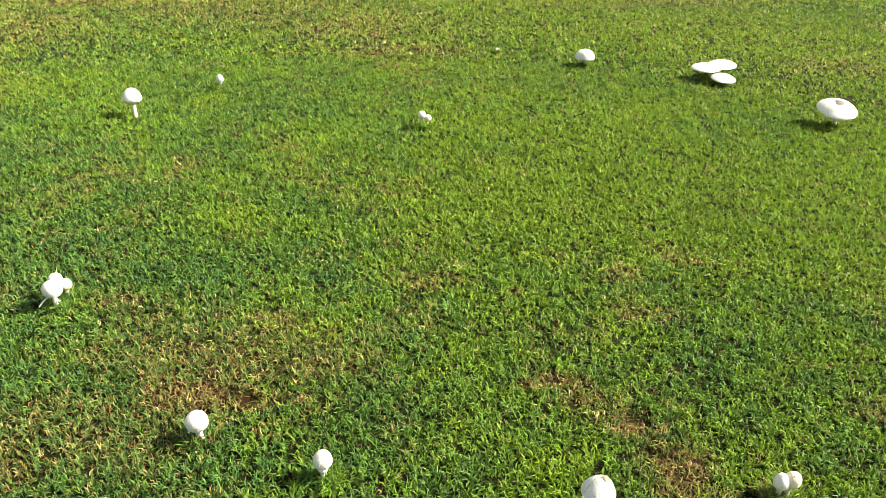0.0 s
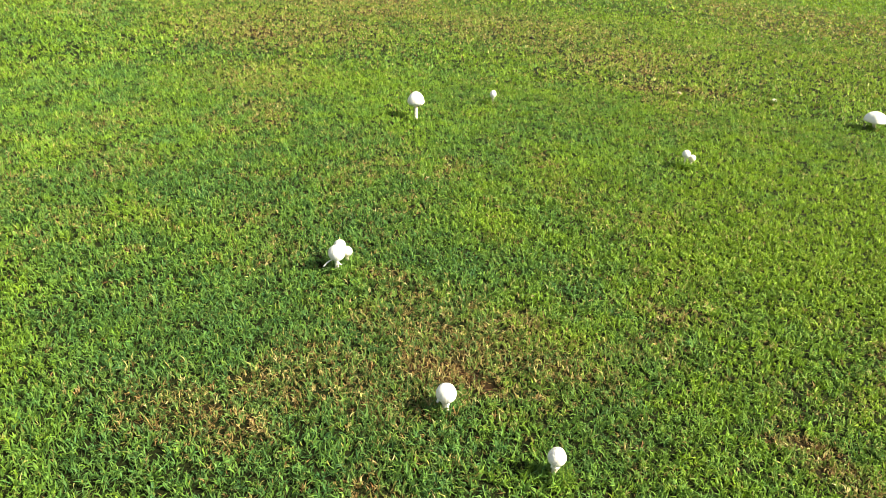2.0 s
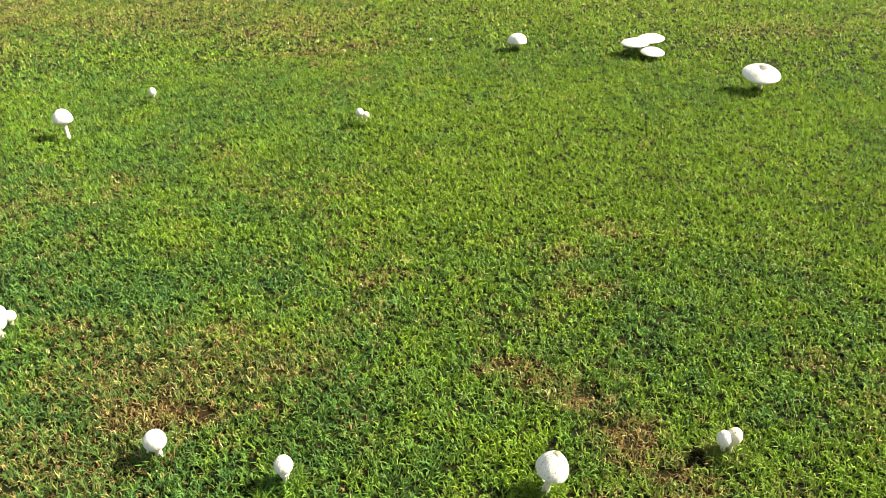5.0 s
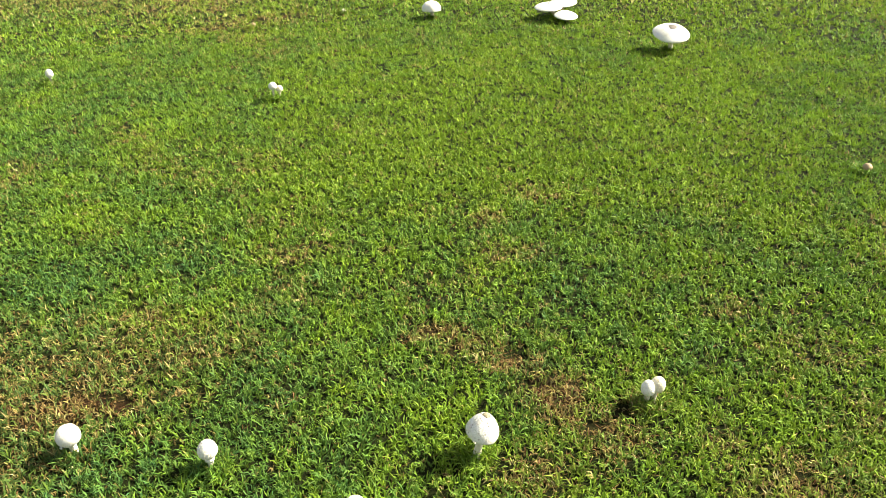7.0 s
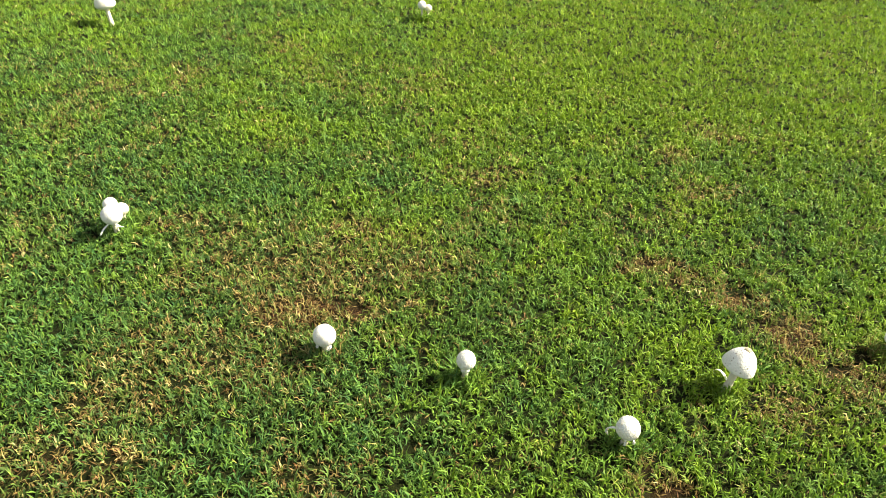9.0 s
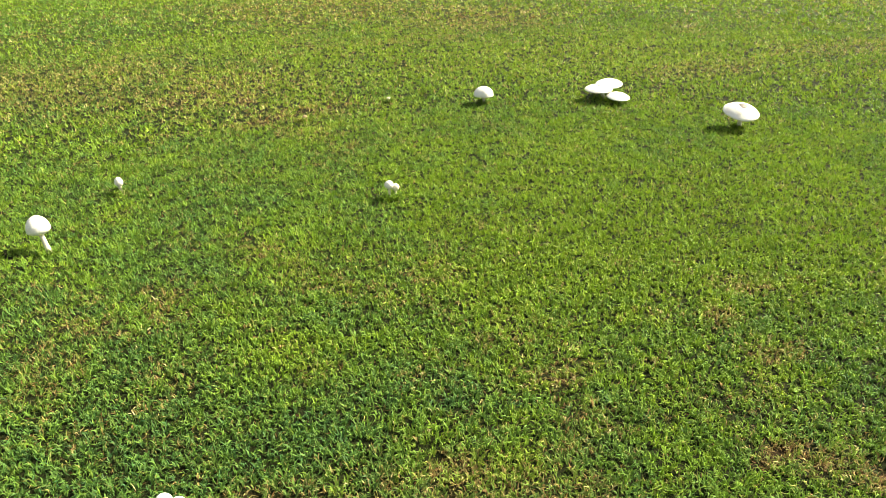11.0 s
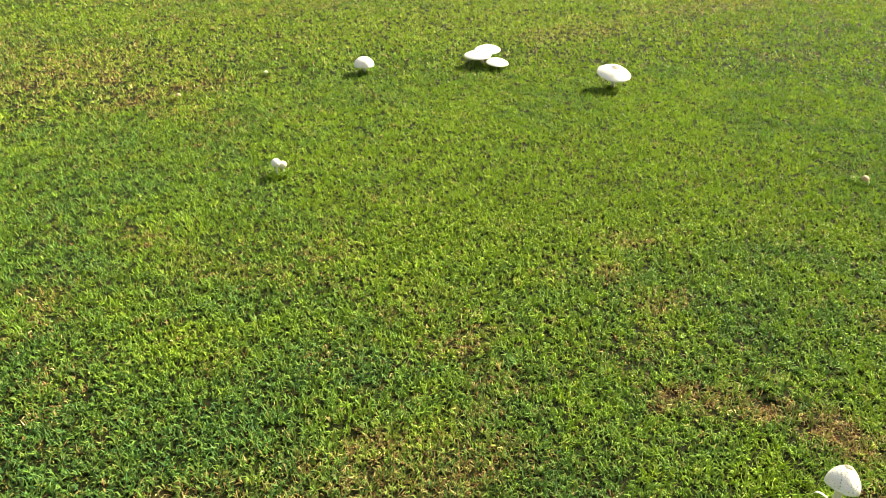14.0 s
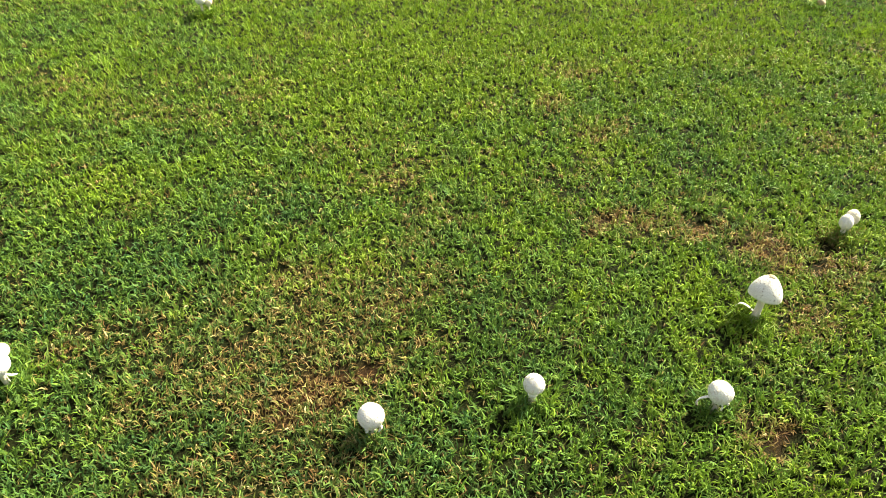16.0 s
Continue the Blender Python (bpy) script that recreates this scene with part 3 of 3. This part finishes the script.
        part("veil_flap", sweep(fine, radii, 10, 0.35), VEIL, cap).matrix_parent_inverse = place.inverted()
    return thing


LONE = "mushrooms on the lawn"
PLAIN = (40, 0.0016, 0.0007, 0.3)  # flakes: how many, size, lift, how far they keep to the crown
ROUGH = (230, 0.0026, 0.0009, 0.1)
mushroom((-1.631, 3.612), (-1.664, 3.664, 0.099), 0.0475, 0.082, "acorn", 0.0105, "tall white mushroom on a leaning stem with a high domed cap", LONE, tilt=(-3, -5), flakes=(50, 0.003, 0.0010, 0.2), seed=1, flake_mat=VEIL)
mushroom((-1.400, 4.227), (-1.404, 4.236, 0.050), 0.0200, 0.048, "egg", 0.009, "small white mushroom with a narrow closed cap in grass", LONE, tilt=(0, -4), flakes=PLAIN, seed=2)
PAIR = "pair of small buttons"
mushroom((-0.176, 3.698), (-0.177, 3.703, 0.071), 0.0208, 0.041, "ball", 0.006, "small white button mushroom, taller one of a pair", PAIR, flakes=PLAIN, seed=3)
mushroom((-0.150, 3.702), (-0.146, 3.704, 0.056), 0.0182, 0.035, "ball", 0.006, "small cream button mushroom, shorter one of a pair", PAIR, CREAM, flakes=PLAIN, seed=4)
mushroom((-0.386, 5.062), (-0.386, 5.060, 0.050), 0.017, 0.034, "egg", 0.006, "tiny tan button mushroom half hidden in dry grass", LONE, TAN, flakes=PLAIN, seed=5)
mushroom((0.204, 5.297), (0.204, 5.295, 0.055), 0.017, 0.032, "ball", 0.007, "tiny white button mushroom low in the grass", LONE, CREAM, flakes=PLAIN, seed=6)
mushroom((0.786, 5.045), (0.779, 5.032, 0.120), 0.065, 0.060, "dome", 0.012, "white mushroom with a smooth domed open cap", LONE, flakes=(20, 0.004, 0.0008, 0.9), seed=7)
TRIO = "three open mushrooms in a cluster"
mushroom((1.590, 4.885), (1.525, 4.868, 0.119), 0.090, 0.030, "flat", 0.012, "broad flat white mushroom cap, overlapped by its neighbour", TRIO, tilt=(4, -2), flakes=(14, 0.005, 0.0010, 0.9), crown=(0.012, CRACKED, "small tan crown"), seed=8)
mushroom((1.620, 4.905), (1.648, 4.952, 0.124), 0.089, 0.030, "flat", 0.012, "broad flat white mushroom cap, highest of a cluster", TRIO, tilt=(6, -4), flakes=(14, 0.005, 0.0010, 0.9), crown=(0.010, CRACKED, "small tan crown"), seed=9)
mushroom((1.622, 4.815), (1.614, 4.760, 0.084), 0.076, 0.028, "flat", 0.011, "flat white mushroom cap, lowest of a cluster", TRIO, tilt=(8, 2), flakes=(8, 0.005, 0.0008, 0.9), seed=10)
mushroom((2.040, 4.082), (2.027, 4.062, 0.132), 0.103, 0.050, "flat", 0.014, "large open white mushroom with a brown-scaled crown", LONE, tilt=(15, -1), flakes=(60, 0.0040, 0.0010, 2.2), crown=(0.026, CRACKED, "grey-tan cracked crown"), seed=11)
CLUSTER = "cluster of three buttons"
mushroom((-1.110, 1.872), (-1.114, 1.876, 0.059), 0.0288, 0.056, "ball", 0.008, "scaly white button mushroom with torn veil, front of a cluster", CLUSTER, flaps=((((-0.010, -0.012, -0.022), (-0.022, -0.024, -0.032), (-0.030, -0.038, -0.044)), 0.004), (((0.010, -0.014, -0.022), (0.022, -0.020, -0.026), (0.032, -0.022, -0.026)), 0.004)), flakes=ROUGH, flake_mat=PALE, seed=12)
mushroom((-1.133, 1.932), (-1.134, 1.930, 0.059), 0.0208, 0.041, "ball", 0.010, "smooth white button mushroom, behind the largest of a cluster", CLUSTER, flakes=PLAIN, seed=13, flake_mat=VEIL)
mushroom((-1.106, 1.930), (-1.105, 1.930, 0.044), 0.0185, 0.036, "ball", 0.007, "cream-yellow button mushroom at the back of a cluster", CLUSTER, CREAM, flakes=PLAIN, seed=14, flake_mat=VEIL)
mushroom((-0.490, 1.371), (-0.490, 1.366, 0.049), 0.0265, 0.053, "ball", 0.010, "round white button mushroom with ragged lower edge", LONE, flaps=((((0.012, -0.013, -0.018), (0.012, -0.017, -0.025), (0.005, -0.019, -0.032)), 0.004), (((-0.015, -0.011, -0.016), (-0.017, -0.014, -0.021), (-0.016, -0.015, -0.025)), 0.004)), flakes=ROUGH, flake_mat=PALE, seed=15)
mushroom((-0.171, 1.273), (-0.171, 1.269, 0.054), 0.0220, 0.045, "egg", 0.0080, "round white button mushroom on a short pale stem", LONE, ring=0.70, flakes=ROUGH, flake_mat=PALE, seed=16)
mushroom((0.411, 1.212), (0.431, 1.216, 0.088), 0.0372, 0.055, "bell", 0.0095, "bell-shaped white mushroom with brown-flecked cap, half open", LONE, tilt=(-4, 15), flakes=(150, 0.0022, 0.0010, 0.35), crown=(0.010, BUFF, "buff apex"), flaps=((((-0.012, 0.006, -0.078), (-0.019, 0.024, -0.070), (-0.026, 0.036, -0.069), (-0.032, 0.043, -0.080)), 0.004),), seed=17)
LEANERS = "pair of leaning buttons"
mushroom((0.844, 1.313), (0.844, 1.314, 0.048), 0.018, 0.042, "egg", 0.007, "small white button mushroom, one of a leaning pair", LEANERS, flakes=PLAIN, tilt=(0, -4), seed=18)
mushroom((0.858, 1.314), (0.868, 1.316, 0.053), 0.018, 0.043, "egg", 0.007, "small cream button mushroom, one of a leaning pair", LEANERS, CREAM, flakes=PLAIN, tilt=(0, 14), seed=19)
mushroom((0.143, 1.072), (0.143, 1.068, 0.046), 0.0248, 0.049, "ball", 0.009, "round white button mushroom with a hooked veil remnant", LONE, flakes=ROUGH, flake_mat=PALE, flaps=((((-0.016, 0.008, -0.010), (-0.026, 0.015, -0.014), (-0.033, 0.021, -0.022), (-0.035, 0.022, -0.034), (-0.030, 0.020, -0.044)), 0.004), (((-0.006, -0.014, -0.016), (-0.007, -0.018, -0.025), (-0.008, -0.018, -0.033)), 0.0035), (((0.009, -0.013, -0.016), (0.011, -0.017, -0.024), (0.012, -0.017, -0.031)), 0.0035)), seed=20)
mushroom((2.155, 2.430), (2.155, 2.428, 0.010), 0.018, 0.034, "egg", 0.007, "small tan button mushroom low in the grass", LONE, TAN, flakes=PLAIN, seed=21)


def clod(x, y, r):
    """A crumb of dark earth that lies in the turf."""
    bm = lathe([(r * math.sin(a), r * 0.8 * (1 + math.cos(a))) for a in [math.pi * k / 10 for k in range(11)]], 18, 0.45, 0.25, 4.0)
    me = bpy.data.meshes.new("clod")
    bm.to_mesh(me)
    bm.free()
    me.materials.append(DARK_EARTH)
    ob = tagged(new("clod", me), "small round black clod of earth in the grass", "clod")
    ob.location = (x, y, float(soil_height(np.array([x]), np.array([y]))[0]) + 0.008)
    return ob


clod(-1.828, 6.400, 0.014)

build_grass()
